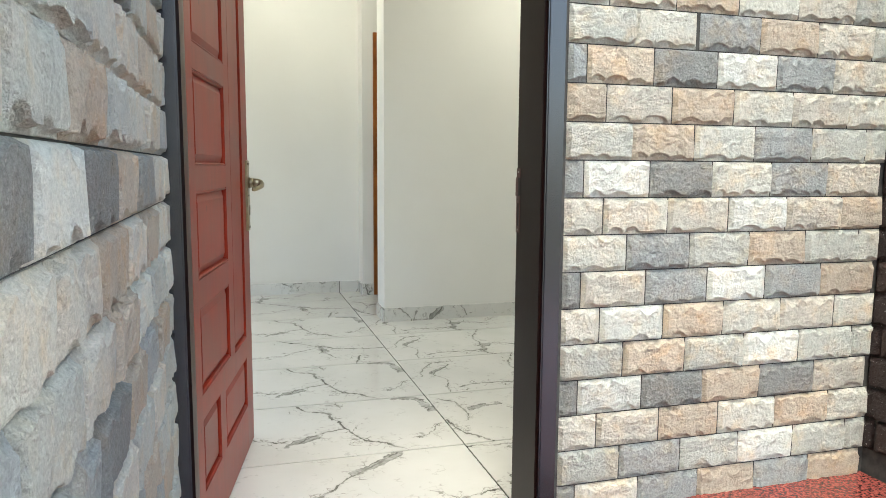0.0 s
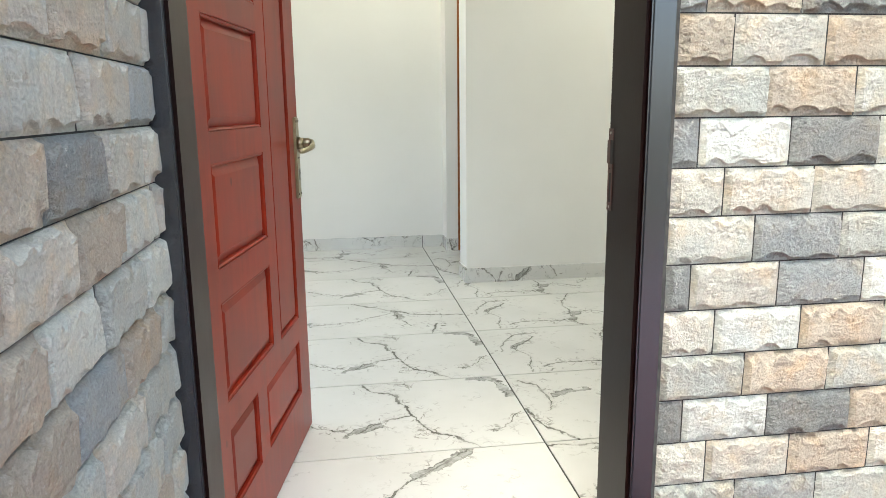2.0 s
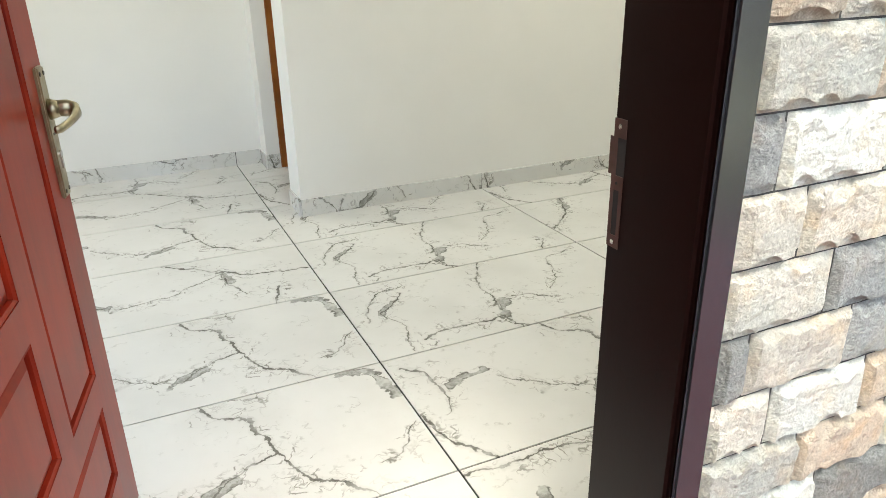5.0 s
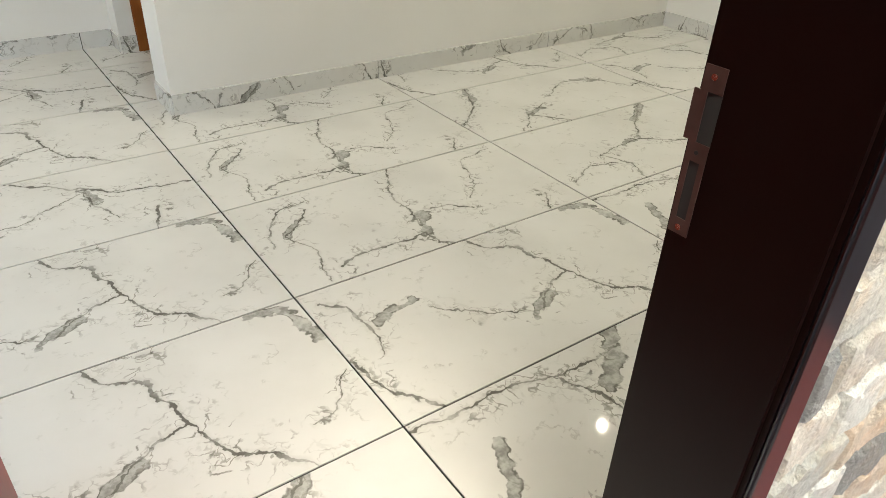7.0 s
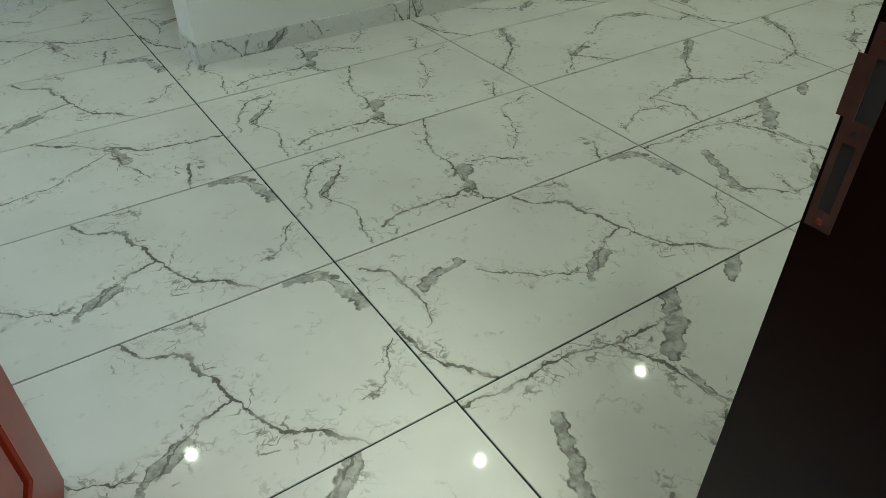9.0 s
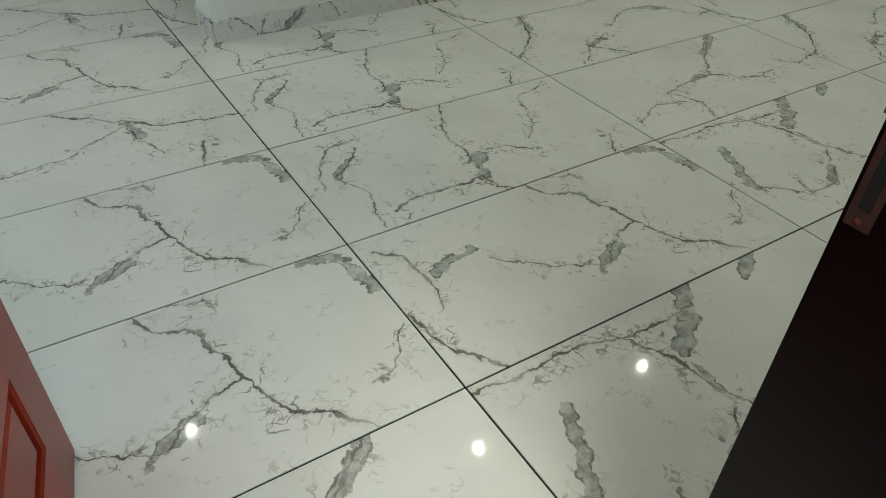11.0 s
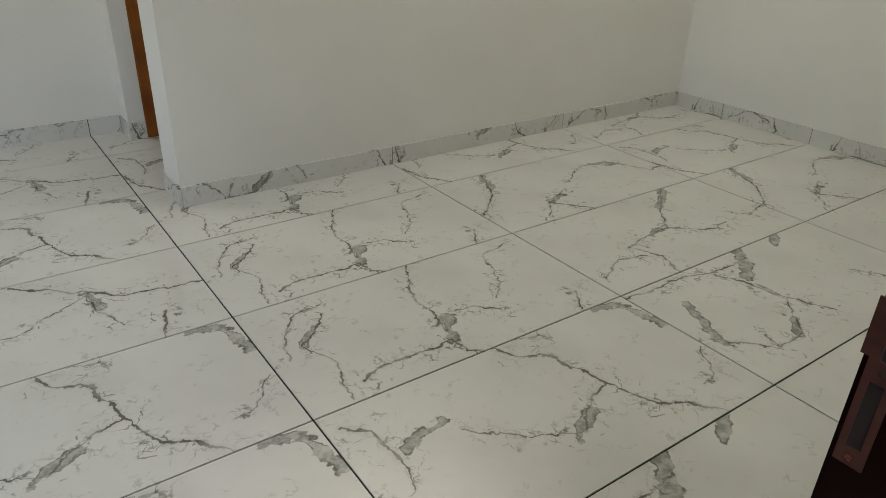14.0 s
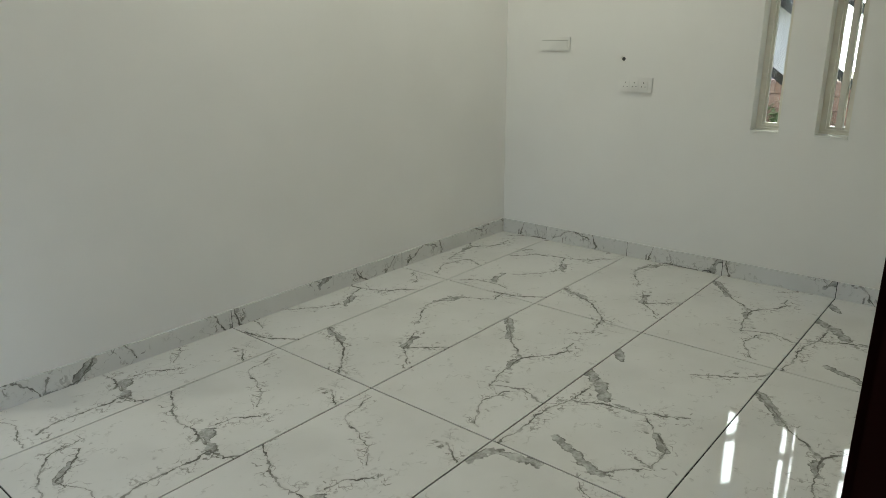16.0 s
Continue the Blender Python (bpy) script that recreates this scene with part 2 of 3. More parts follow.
M_STONE = {"w": stone("white_stone", (0.67, 0.66, 0.59), 0.05), "c": stone("cream_stone", (0.635, 0.61, 0.525), 0.2), "g": stone("pale_grey_stone", (0.545, 0.535, 0.47), 0.35),
           "b": stone("beige_stone", (0.585, 0.54, 0.455), 0.15), "t": stone("tan_stone", (0.53, 0.445, 0.345), 0.25), "s": stone("blue_grey_stone", (0.43, 0.44, 0.42), 0.6),
           "d": stone("dark_grey_stone", (0.35, 0.35, 0.325), 0.95)}
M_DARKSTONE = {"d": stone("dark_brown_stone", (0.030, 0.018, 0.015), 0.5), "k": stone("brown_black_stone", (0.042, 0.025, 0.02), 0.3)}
# yard ground lightened so that it reflects daylight onto the window reveals
M_GRASS = mat("sandy_yard", (0.46, 0.42, 0.33), 0.95, color2=(0.17, 0.20, 0.07), scale=1.1, bump=0.4)
M_EARTH = mat("earth", (0.16, 0.12, 0.085), 0.95, color2=(0.09, 0.11, 0.04), scale=0.6, bump=0.4)
M_LEAF = mat("leaves", (0.06, 0.12, 0.025), 0.55, color2=(0.10, 0.14, 0.04), scale=5)
M_BARK = mat("bark", (0.10, 0.075, 0.05), 0.9, scale=20, bump=0.5)
M_LATERITE = mat("laterite_blocks", (0.42, 0.27, 0.19), 0.95, color2=(0.28, 0.17, 0.12), scale=14, bump=0.6)
M_ROOF = mat("dark_sheet_roof", (0.05, 0.055, 0.06), 0.5, scale=4)
M_GLASS = bpy.data.materials.new("window_glass")
M_GLASS.use_nodes = True
gb = M_GLASS.node_tree.nodes["Principled BSDF"]
gb.inputs["Transmission Weight"].default_value, gb.inputs["Roughness"].default_value, gb.inputs["IOR"].default_value = 1.0, 0.0, 1.45
M_LAMP = bpy.data.materials.new("lamp_diffuser")
M_LAMP.use_nodes = True
lb = M_LAMP.node_tree.nodes["Principled BSDF"]
lb.inputs["Emission Color"].default_value, lb.inputs["Emission Strength"].default_value = (1.0, 0.97, 0.9, 1), 60.0

# four prints of the floor tile: strokes in metres from the tile's corner
PRINT_A = marble("marble_tile_a",
    [(0.0035, [(0.67, 0.60), (0.57, 0.39), (0.57, 0.25), (0.55, 0.16)]), (0.0035, [(0.64, 0.24), (0.72, 0.23), (0.78, 0.16)]),
     (0.004, [(0.54, 0.11), (0.47, 0.10), (0.27, 0.11), (0.20, 0.07)]), (0.004, [(0.54, 0.11), (0.54, 0.03), (0.62, -0.02)]),
     (0.003, [(0.28, 0.53), (0.17, 0.50), (0.09, 0.40), (0.06, 0.28)]), (0.003, [(0.26, 0.46), (0.19, 0.38), (0.12, 0.33)]), (0.0025, [(0.12, 0.33), (0.17, 0.20), (0.13, 0.02)]),
     (0.0025, [(1.15, 0.55), (0.97, 0.51), (0.90, 0.31), (0.82, 0.23)]), (0.004, [(1.09, 0.12), (1.02, 0.02)])],
    [(0.026, [(0.61, 0.24), (0.54, 0.12)]), (0.012, [(0.20, 0.40), (0.12, 0.33)])])
PRINT_B = marble("marble_tile_b",
    [(0.004, [(0.61, 0.60), (0.65, 0.53), (0.74, 0.47), (0.78, 0.29)]), (0.004, [(0.78, 0.29), (0.84, 0.13), (0.90, 0.10), (0.98, 0.0)]),
     (0.0035, [(0.78, 0.28), (0.69, 0.25), (0.58, 0.17)]), (0.0025, [(0.58, 0.17), (0.44, 0.23), (0.32, 0.35)]),
     (0.005, [(0.05, 0.53), (0.10, 0.48), (0.12, 0.34)]), (0.0025, [(0.12, 0.34), (0.10, 0.25)]),
     (0.0035, [(0.01, 0.25), (0.03, 0.12), (0.12, 0.0)]), (0.002, [(1.18, 0.25), (1.10, 0.14), (1.03, 0.12)]), (0.004, [(0.75, 0.58), (0.79, 0.575)])],
    [(0.022, [(1.07, 0.60), (1.14, 0.56), (1.19, 0.40)]), (0.018, [(0.16, 0.38), (0.28, 0.42)]), (0.022, [(0.65, 0.22), (0.54, 0.15)])])
PRINT_C = marble("marble_tile_c",
    [(0.0035, [(0.0, 0.58), (0.12, 0.56), (0.26, 0.57), (0.44, 0.53)]), (0.0035, [(0.44, 0.53), (0.56, 0.53), (0.66, 0.54)]),
     (0.0035, [(0.39, 0.57), (0.48, 0.42), (0.49, 0.32), (0.58, 0.12)]), (0.0035, [(0.48, 0.25), (0.34, 0.11), (0.20, 0.10), (0.22, 0.17)]),
     (0.003, [(0.05, 0.25), (0.13, 0.17), (0.19, 0.09)]), (0.003, [(0.92, 0.26), (1.02, 0.11), (1.12, 0.0)])],
    [(0.026, [(0.68, 0.60), (0.60, 0.49), (0.51, 0.43)]), (0.013, [(0.50, 0.40), (0.50, 0.30)]), (0.018, [(0.16, 0.45), (0.12, 0.35)]), (0.02, [(0.10, 0.33), (0.05, 0.22)]),
     (0.014, [(0.40, 0.17), (0.32, 0.11)]), (0.018, [(0.96, 0.60), (0.88, 0.56)])])
PRINT_F = marble("marble_tile_f",
    [(0.004, [(0.30, 0.60), (0.20, 0.38), (0.01, 0.20)]), (0.0035, [(0.52, 0.23), (0.36, 0.16), (0.50, 0.0)]), (0.003, [(0.36, 0.16), (0.25, 0.03)]),
     (0.003, [(0.62, 0.30), (0.80, 0.42), (1.0, 0.40)]), (0.0025, [(1.0, 0.40), (1.12, 0.20), (1.19, 0.21)])],
    [(0.018, [(0.29, 0.58), (0.24, 0.45)]), (0.020, [(0.46, 0.20), (0.37, 0.16)]), (0.016, [(0.90, 0.42), (1.02, 0.36)])])
PRINT_E = marble("marble_tile_e",
    [(0.004, [(0.60, 0.60), (0.84, 0.41), (0.94, 0.33), (1.20, 0.29)]), (0.003, [(0.83, 0.38), (0.84, 0.27), (0.90, 0.14)]), (0.0045, [(1.03, 0.16), (0.985, 0.0)]),
     (0.003, [(0.0, 0.30), (0.20, 0.34), (0.42, 0.22)]), (0.0025, [(0.42, 0.22), (0.60, 0.25), (0.84, 0.40)])],
    [(0.02, [(0.83, 0.40), (0.85, 0.30)]), (0.018, [(0.20, 0.34), (0.38, 0.24)])])
PRINT_D = marble("marble_tile_d",
    [(0.004, [(0.95, 0.60), (0.75, 0.44), (0.61, 0.29)]), (0.004, [(0.61, 0.29), (0.70, 0.22), (0.78, 0.17), (0.89, 0.19)]),
     (0.0035, [(0.61, 0.29), (0.46, 0.28), (0.32, 0.24), (0.38, 0.13), (0.33, 0.0)]), (0.0025, [(0.33, 0.16), (0.20, 0.20), (0.05, 0.12)]), (0.003, [(1.19, 0.21), (1.05, 0.18), (0.98, 0.26)])],
    [(0.020, [(0.94, 0.59), (0.84, 0.51), (0.75, 0.45)]), (0.010, [(0.58, 0.29), (0.48, 0.28)])])


# ---- building helpers ----
def box(bm, x0, x1, y0, y1, z0, z1):
    r = bmesh.ops.create_cube(bm, size=1)
    for v in r["verts"]:
        v.co = ((x0 + x1) / 2 + v.co.x * (x1 - x0), (y0 + y1) / 2 + v.co.y * (y1 - y0), (z0 + z1) / 2 + v.co.z * (z1 - z0))
    return r["verts"]


def part(name, bm, material, parent=None, label="", smooth=False):
    me = bpy.data.meshes.new(name)
    bmesh.ops.recalc_face_normals(bm, faces=bm.faces[:])
    bm.to_mesh(me)
    bm.free()
    me.materials.append(material)
    if smooth:
        me.polygons.foreach_set("use_smooth", [True] * len(me.polygons))
    ob = new(name, me)
    if parent:
        ob.parent = parent
    return tagged(ob, label)


def block(name, x0, x1, y0, y1, z0, z1, material, parent=None, label="", bevel=0.0):
    bm = bmesh.new()
    box(bm, x0, x1, y0, y1, z0, z1)
    if bevel:
        bmesh.ops.bevel(bm, geom=bm.edges[:], offset=bevel, segments=2, affect="EDGES")
    return part(name, bm, material, parent, label)


def cyl(bm, p, q, r0, r1=None, seg=16):
    """A round bar from p to q."""
    p, q = Vector(p), Vector(q)
    d = q - p
    m = Matrix.Translation((p + q) / 2) @ d.to_track_quat("Z", "Y").to_matrix().to_4x4()
    bmesh.ops.create_cone(bm, cap_ends=True, segments=seg, radius1=r0, radius2=r0 if r1 is None else r1, depth=d.length, matrix=m)


def structure(ob, label, category):
    return tagged(ob, label, category, kind="structure")


def wall(name, x0, x1, y0, y1, z0, z1, label="smooth white painted plaster wall", material=None):
    return structure(block(name, x0, x1, y0, y1, z0, z1, material or M_WALL), label, "wall")


# ---- the hall: floor, ceiling, walls ----
floor = structure(block("floor", -2.2, 3.7, -0.77, 4.6, -0.12, -0.004, M_GROUT), "polished white marble-print tile floor with dark joints", "floor")
structure(block("ceiling", -2.4, 3.7, -0.6, 4.8, 2.85, 3.0, M_CEIL), "plain white painted ceiling", "ceiling")
wall("wall_far", 0.135, 3.48, 2.165, 2.40, 0, 2.85)
wall("wall_back", -2.2, 0.171, 3.385, 3.6, 0, 2.85)
wall("wall_passage", 0.171, 0.258, 3.2, 3.6, 0, 2.85)
wall("wall_passage_east", 1.20, 3.48, 3.2, 3.6, 0, 2.85)
wall("wall_passage_lintel", 0.258, 1.20, 3.2, 3.6, 2.1, 2.85)
wall("wall_north", -2.4, 3.7, 4.6, 4.8, 0, 2.85)
wall("wall_front", 0.0, 3.48, -0.745, -0.6, 0, 2.85)
wall("wall_front_west", -2.4, -0.975, -0.745, -0.6, 0, 2.85)
wall("wall_lintel", -0.975, 0.0, -0.745, -0.6, 2.15, 2.85)
WINDOWS = [(0.396, 0.540), (0.063, 0.219), (-0.27, -0.114)]
SILL, HEAD = 0.838, 2.1
bm = bmesh.new()
edges = [-0.77] + [v for w in reversed(WINDOWS) for v in w] + [4.6]
for k in range(0, len(edges), 2):
    box(bm, 3.48, 3.70, edges[k], edges[k + 1], SILL, HEAD)
box(bm, 3.48, 3.70, -0.77, 4.6, 0, SILL)
box(bm, 3.48, 3.70, -0.77, 4.6, HEAD, 2.85)
structure(part("wall_east", bm, M_WALL), "smooth white painted wall with narrow upright windows", "wall")
# west wall out of view; its opening is assumed, placed to light the hall
bm = bmesh.new()
box(bm, -2.4, -2.2, -0.6, -0.2, 0, 2.85)
box(bm, -2.4, -2.2, 2.1, 4.6, 0, 2.85)
box(bm, -2.4, -2.2, -0.2, 2.1, 0, 0.55)
box(bm, -2.4, -2.2, -0.2, 2.1, 2.35, 2.85)
structure(part("wall_west", bm, M_WALL), "plain white wall with a wide window opening", "wall")

# narrow windows: a cream frame with a rail, two panes, a white sill
for k, (y0, y1) in enumerate(WINDOWS):
    win = structure(new("window_%d" % (k + 1)), "narrow upright window with cream frame and clear glass", "window")
    win.location = (3.60, (y0 + y1) / 2, SILL)
    h, w = HEAD - SILL, (y1 - y0) / 2
    bm = bmesh.new()
    for s in (-1, 1):
        box(bm, -0.03, 0.03, *sorted((s * w, s * (w - 0.028))), 0, h)
    box(bm, -0.03, 0.03, -w + 0.028, w - 0.028, 0, 0.035)
    box(bm, -0.03, 0.03, -w + 0.028, w - 0.028, h - 0.035, h)
    box(bm, -0.025, 0.025, -w + 0.028, w - 0.028, 0.93, 0.955)
    for s in (-1, 1):
        box(bm, -0.012, 0.012, *sorted((s * (w - 0.028), s * (w - 0.04))), 0.035, h - 0.035)
    box(bm, -0.012, 0.012, -w + 0.04, w - 0.04, 0.035, 0.047)
    box(bm, -0.048, -0.03, -w + 0.002, w - 0.002, 0.0125, 0.022)
    part("window_frame", bm, M_CREAM, win)
    if k == 1:
        block("casement_stile", -0.028, 0.028, -w * 0.30, w * 0.08, 0.036, h - 0.036, M_CREAM, win, bevel=0.003)
    for z in (0.25, 0.62, 0.99):
        bm = bmesh.new()
        for v in box(bm, 0.066, 0.072, -w + 0.004, w - 0.004, z, z + 0.055):
            v.co.z += v.co.y * 0.75
        part("grille_bar", bm, M_ROOF, win, "dark slanted flat grille bar")
    for z0, z1 in ((0.037, 0.928), (0.957, h - 0.037)):
        pane = block("pane", -0.003, 0.003, -w + 0.041, w - 0.041, z0 + 0.012, z1, M_GLASS, win)
        pane.visible_shadow = False
    block("window_sill", -0.124, -0.032, -w + 0.002, w - 0.002, 0.001, 0.012, M_WHITE, win)

# passage door frame in orange-brown wood
pf = structure(new("door_frame_passage"), "orange-brown varnished wooden door frame of the passage", "door frame")
pf.location = (0.728, 3.25, 0)
block("jamb", -0.47, -0.375, -0.062, 0.06, 0.0, 2.1, M_BROWN, pf, bevel=0.004)
block("jamb", 0.375, 0.47, -0.062, 0.06, 0.0, 2.1, M_BROWN, pf, bevel=0.004)
block("head", -0.374, 0.374, -0.061, 0.059, 2.01, 2.098, M_BROWN, pf)

# ---- the entrance frame ----
fr = structure(new("door_frame_entrance"), "dark brown enamelled frame of the front door", "door frame")
fr.location = (-0.4875, -0.685, 0)
for s in (-1, 1):
    x0, x1 = sorted((s * 0.4325, s * 0.4875))
    block("jamb", x0, x1, -0.088, 0.085, -0.02, 2.15, M_FRAME, fr, bevel=0.007)
block("head", -0.4325, 0.4325, -0.088, 0.085, 2.10, 2.15, M_FRAME, fr, bevel=0.005)
for s in (-1, 1):
    x0, x1 = sorted((s * 0.4385, s * 0.4875))
    block("casing", x0, x1, -0.0965, -0.0884, -0.02, 2.15, M_CASING, fr, "grey-black glossy face strip", bevel=0.004)
bm = bmesh.new()
for x0, x1 in ((-0.976, -0.970), (0.0, 0.012)):
    box(bm, x0, x1, -0.768, -0.746, -0.02, 2.15)
structure(part("mortar_joint", bm, M_MORTAR), "rough grey mortar beside the door frame", "mortar")

# lock strike on the jamb
strike = tagged(new("strike_plate"), "copper-coloured lock strike plate screwed to the dark jamb", "strike plate")
strike.location = (-0.0555, -0.619, 0.866)
bm = bmesh.new()
ys, zs = (-0.012, -0.006, 0.004, 0.006, 0.012, 0.019), (0.0, 0.018, 0.082, 0.102, 0.153, 0.178)
holes = {(1, 1), (2, 1), (0, 3), (1, 3), (4, 0), (4, 1), (4, 2), (4, 4)}
grid = [[bm.verts.new((-0.0016, y, z)) for z in zs] for y in ys]
for i in range(5):
    for k in range(5):
        if (i, k) not in holes:
            bm.faces.new((grid[i][k], grid[i + 1][k], grid[i + 1][k + 1], grid[i][k + 1]))
ext = bmesh.ops.extrude_face_region(bm, geom=bm.faces[:])
bmesh.ops.translate(bm, verts=[v for v in ext["geom"] if isinstance(v, bmesh.types.BMVert)], vec=(0.0013, 0, 0))
part("plate", bm, M_COPPER, strike)
# dark backing in place of the shaded depth of the bolt holes
bm = bmesh.new()
box(bm, -0.0006, 0.0, -0.006, 0.006, 0.018, 0.082)
box(bm, -0.0006, 0.0, -0.012, 0.004, 0.102, 0.153)
part("bolt_hole", bm, M_HOLE_SHADE, strike)
for z in (0.008, 0.092, 0.168):
    bm = bmesh.new()
    cyl(bm, (-0.0012, 0.0, z), (-0.0024, 0.0, z), 0.0035 if z != 0.092 else 0.0022, seg=12)
    part("screw", bm, M_STEEL if z != 0.092 else M_HOLE_SHADE, strike)

# ---- the front door, standing open into the hall ----
LEAF = 0.905
door = tagged(new("front_door"), "red-stained panelled wooden front door standing open into the hall", "door")
door.matrix_world = pose(-0.925, -0.635, 0, 0, 0, 80)
PANELS = [(0.095, 0.49, 0.443, 0.675), (0.095, 0.49, 0.75, 0.98), (0.095, 0.49, 1.046, 1.288), (0.095, 0.49, 1.354, 1.594),
          (0.095, 0.49, 1.66, 1.90), (0.095, 0.316, 0.177, 0.375), (0.395, 0.782, 0.177, 0.357), (0.57, 0.79, 0.43, 1.90)]


def board(name, x0, x1, z0, z1):
    bm = bmesh.new()
    box(bm, x0, x1, 0, 0.042, z0, z1)
    part(name, bm, M_DOOR, door)


board("stile", 0.0, 0.095, 0.012, 2.08)
board("stile", 0.79, LEAF, 0.012, 2.08)
board("mullion", 0.49, 0.57, 0.43, 1.90)
board("mullion", 0.316, 0.395, 0.177, 0.375)
board("stile_edge", 0.782, 0.79, 0.177, 0.357)
board("rail", 0.095, 0.79, 0.012, 0.177)
board("rail", 0.095, 0.79, 1.90, 2.08)
board("rail", 0.095, 0.395, 0.375, 0.43)
board("rail", 0.395, 0.79, 0.357, 0.43)
board("rail", 0.095, 0.49, 0.43, 0.443)
for z0, z1 in ((0.675, 0.75), (0.98, 1.046), (1.288, 1.354), (1.594, 1.66)):
    board("rail", 0.095, 0.49, z0, z1)


def fielded(x0, x1, z0, z1):
    """A raised-and-fielded panel with a rounded bead round it, the same on both faces."""
    bm = bmesh.new()
    tall = (z1 - z0) > 1
    steps = [(0.0, 0.0025), (0.004, 0.0), (0.008, 0.004), (0.009, 0.013), (0.030 if not tall else 0.024, 0.004), (0.032 if not tall else 0.026, 0.004)]
    for side in (0, 1):
        rings = []
        for off, deep in steps:
            y = deep if side == 0 else 0.042 - deep
            rings.append([bm.verts.new(c) for c in ((x0 + off, y, z0 + off), (x1 - off, y, z0 + off), (x1 - off, y, z1 - off), (x0 + off, y, z1 - off))])
        for r, q in zip(rings, rings[1:]):
            for k in range(4):
                bm.faces.new((r[k], r[(k + 1) % 4], q[(k + 1) % 4], q[k]))
        bm.faces.new(rings[-1])
    return part("panel", bm, M_DOOR, door)


for p in PANELS:
    fielded(*p)


def lever_lock():
    """Long plate, sprung lever, cylinder with its key slot, four screws."""
    plate = block("lock_plate", 0.843, 0.886, -0.009, 0.0, 0.81, 1.067, M_BRASS, door, "antique brass lock plate", bevel=0.003)
    for x in (0.852, 0.877):
        for z in (0.824, 1.053):
            bm = bmesh.new()
            cyl(bm, (x, -0.0085, z), (x, -0.0105, z), 0.0042, seg=12)
            part("screw", bm, M_DBRASS, plate)
    bm = bmesh.new()
    cyl(bm, (0.866, -0.009, 0.985), (0.866, -0.026, 0.985), 0.021, 0.015, 20)
    part("rose", bm, M_BRASS, plate, smooth=True)
    bm = bmesh.new()
    path = [((0.868, -0.020, 0.986), 0.013, 0.016), ((0.876, -0.038, 0.984), 0.012, 0.017), ((0.874, -0.052, 0.981), 0.010, 0.015), ((0.858, -0.058, 0.977), 0.008, 0.012),
            ((0.83, -0.057, 0.972), 0.006, 0.009), ((0.80, -0.053, 0.968), 0.005, 0.008), ((0.768, -0.046, 0.965), 0.005, 0.008), ((0.756, -0.040, 0.965), 0.004, 0.007)]
    rings = []
    for k, (c, a, h) in enumerate(path):
        c = Vector(c)
        d = (Vector(path[min(k + 1, len(path) - 1)][0]) - Vector(path[max(k - 1, 0)][0])).normalized()
        s = d.cross(Vector((0, 0, 1))).normalized()
        u = s.cross(d)
        rings.append([bm.verts.new(c + s * a * math.cos(i * math.pi / 5) + u * h * math.sin(i * math.pi / 5)) for i in range(10)])
    for r, q in zip(rings, rings[1:]):
        for i in range(10):
            bm.faces.new((r[i], r[(i + 1) % 10], q[(i + 1) % 10], q[i]))
    bm.faces.new(rings[0])
    bm.faces.new(rings[-1])
    part("lever", bm, M_BRASS, plate, smooth=True)
    bm = bmesh.new()
    cyl(bm, (0.866, -0.0085, 0.896), (0.866, -0.0125, 0.896), 0.0085, seg=20)
    box(bm, 0.8615, 0.8705, -0.0125, -0.0085, 0.868, 0.893)
    part("lock_cylinder", bm, M_STEEL, plate)
    bm = bmesh.new()
    box(bm, 0.853, 0.879, -0.0096, -0.0088, 0.936, 0.941)
    part("maker_mark", bm, M_DBRASS, plate, "small unreadable stamped mark")


lever_lock()
for z in (0.3, 1.05, 1.8):
    bm = bmesh.new()
    cyl(bm, (-0.002, 0.046, z), (-0.002, 0.046, z + 0.1), 0.006, seg=12)
    part("hinge", bm, M_STEEL, door)

# ---- porch ----
structure(block("ground", -400, 400, -400, 400, -0.6, -0.5, M_EARTH), "earth and grass around the house", "ground")
structure(block("porch_floor", -0.97, 2.0, -4.6, -0.772, -0.5, -0.02, M_GRANITE), "polished red granite porch floor", "floor")
structure(block("porch_step", 0.10, 1.07, -1.35, -0.765, -0.018, 0.098, M_GRANITE, bevel=0.004), "raised red speckled granite ledge against the wall", "ledge")
left_wall = structure(block("porch_wall_left", -1.17, -0.968, -4.6, -0.7465, -0.5, 2.85, M_MORTAR), "rock-face stone brick wall of the porch", "wall")
front_wall = structure(block("porch_wall_front", 0.013, 1.3, -0.764, -0.7465, -0.02, 2.85, M_MORTAR), "rock-face stone brick wall beside the door", "wall")
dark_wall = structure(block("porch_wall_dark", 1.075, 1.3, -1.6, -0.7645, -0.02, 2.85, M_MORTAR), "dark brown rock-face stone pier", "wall")

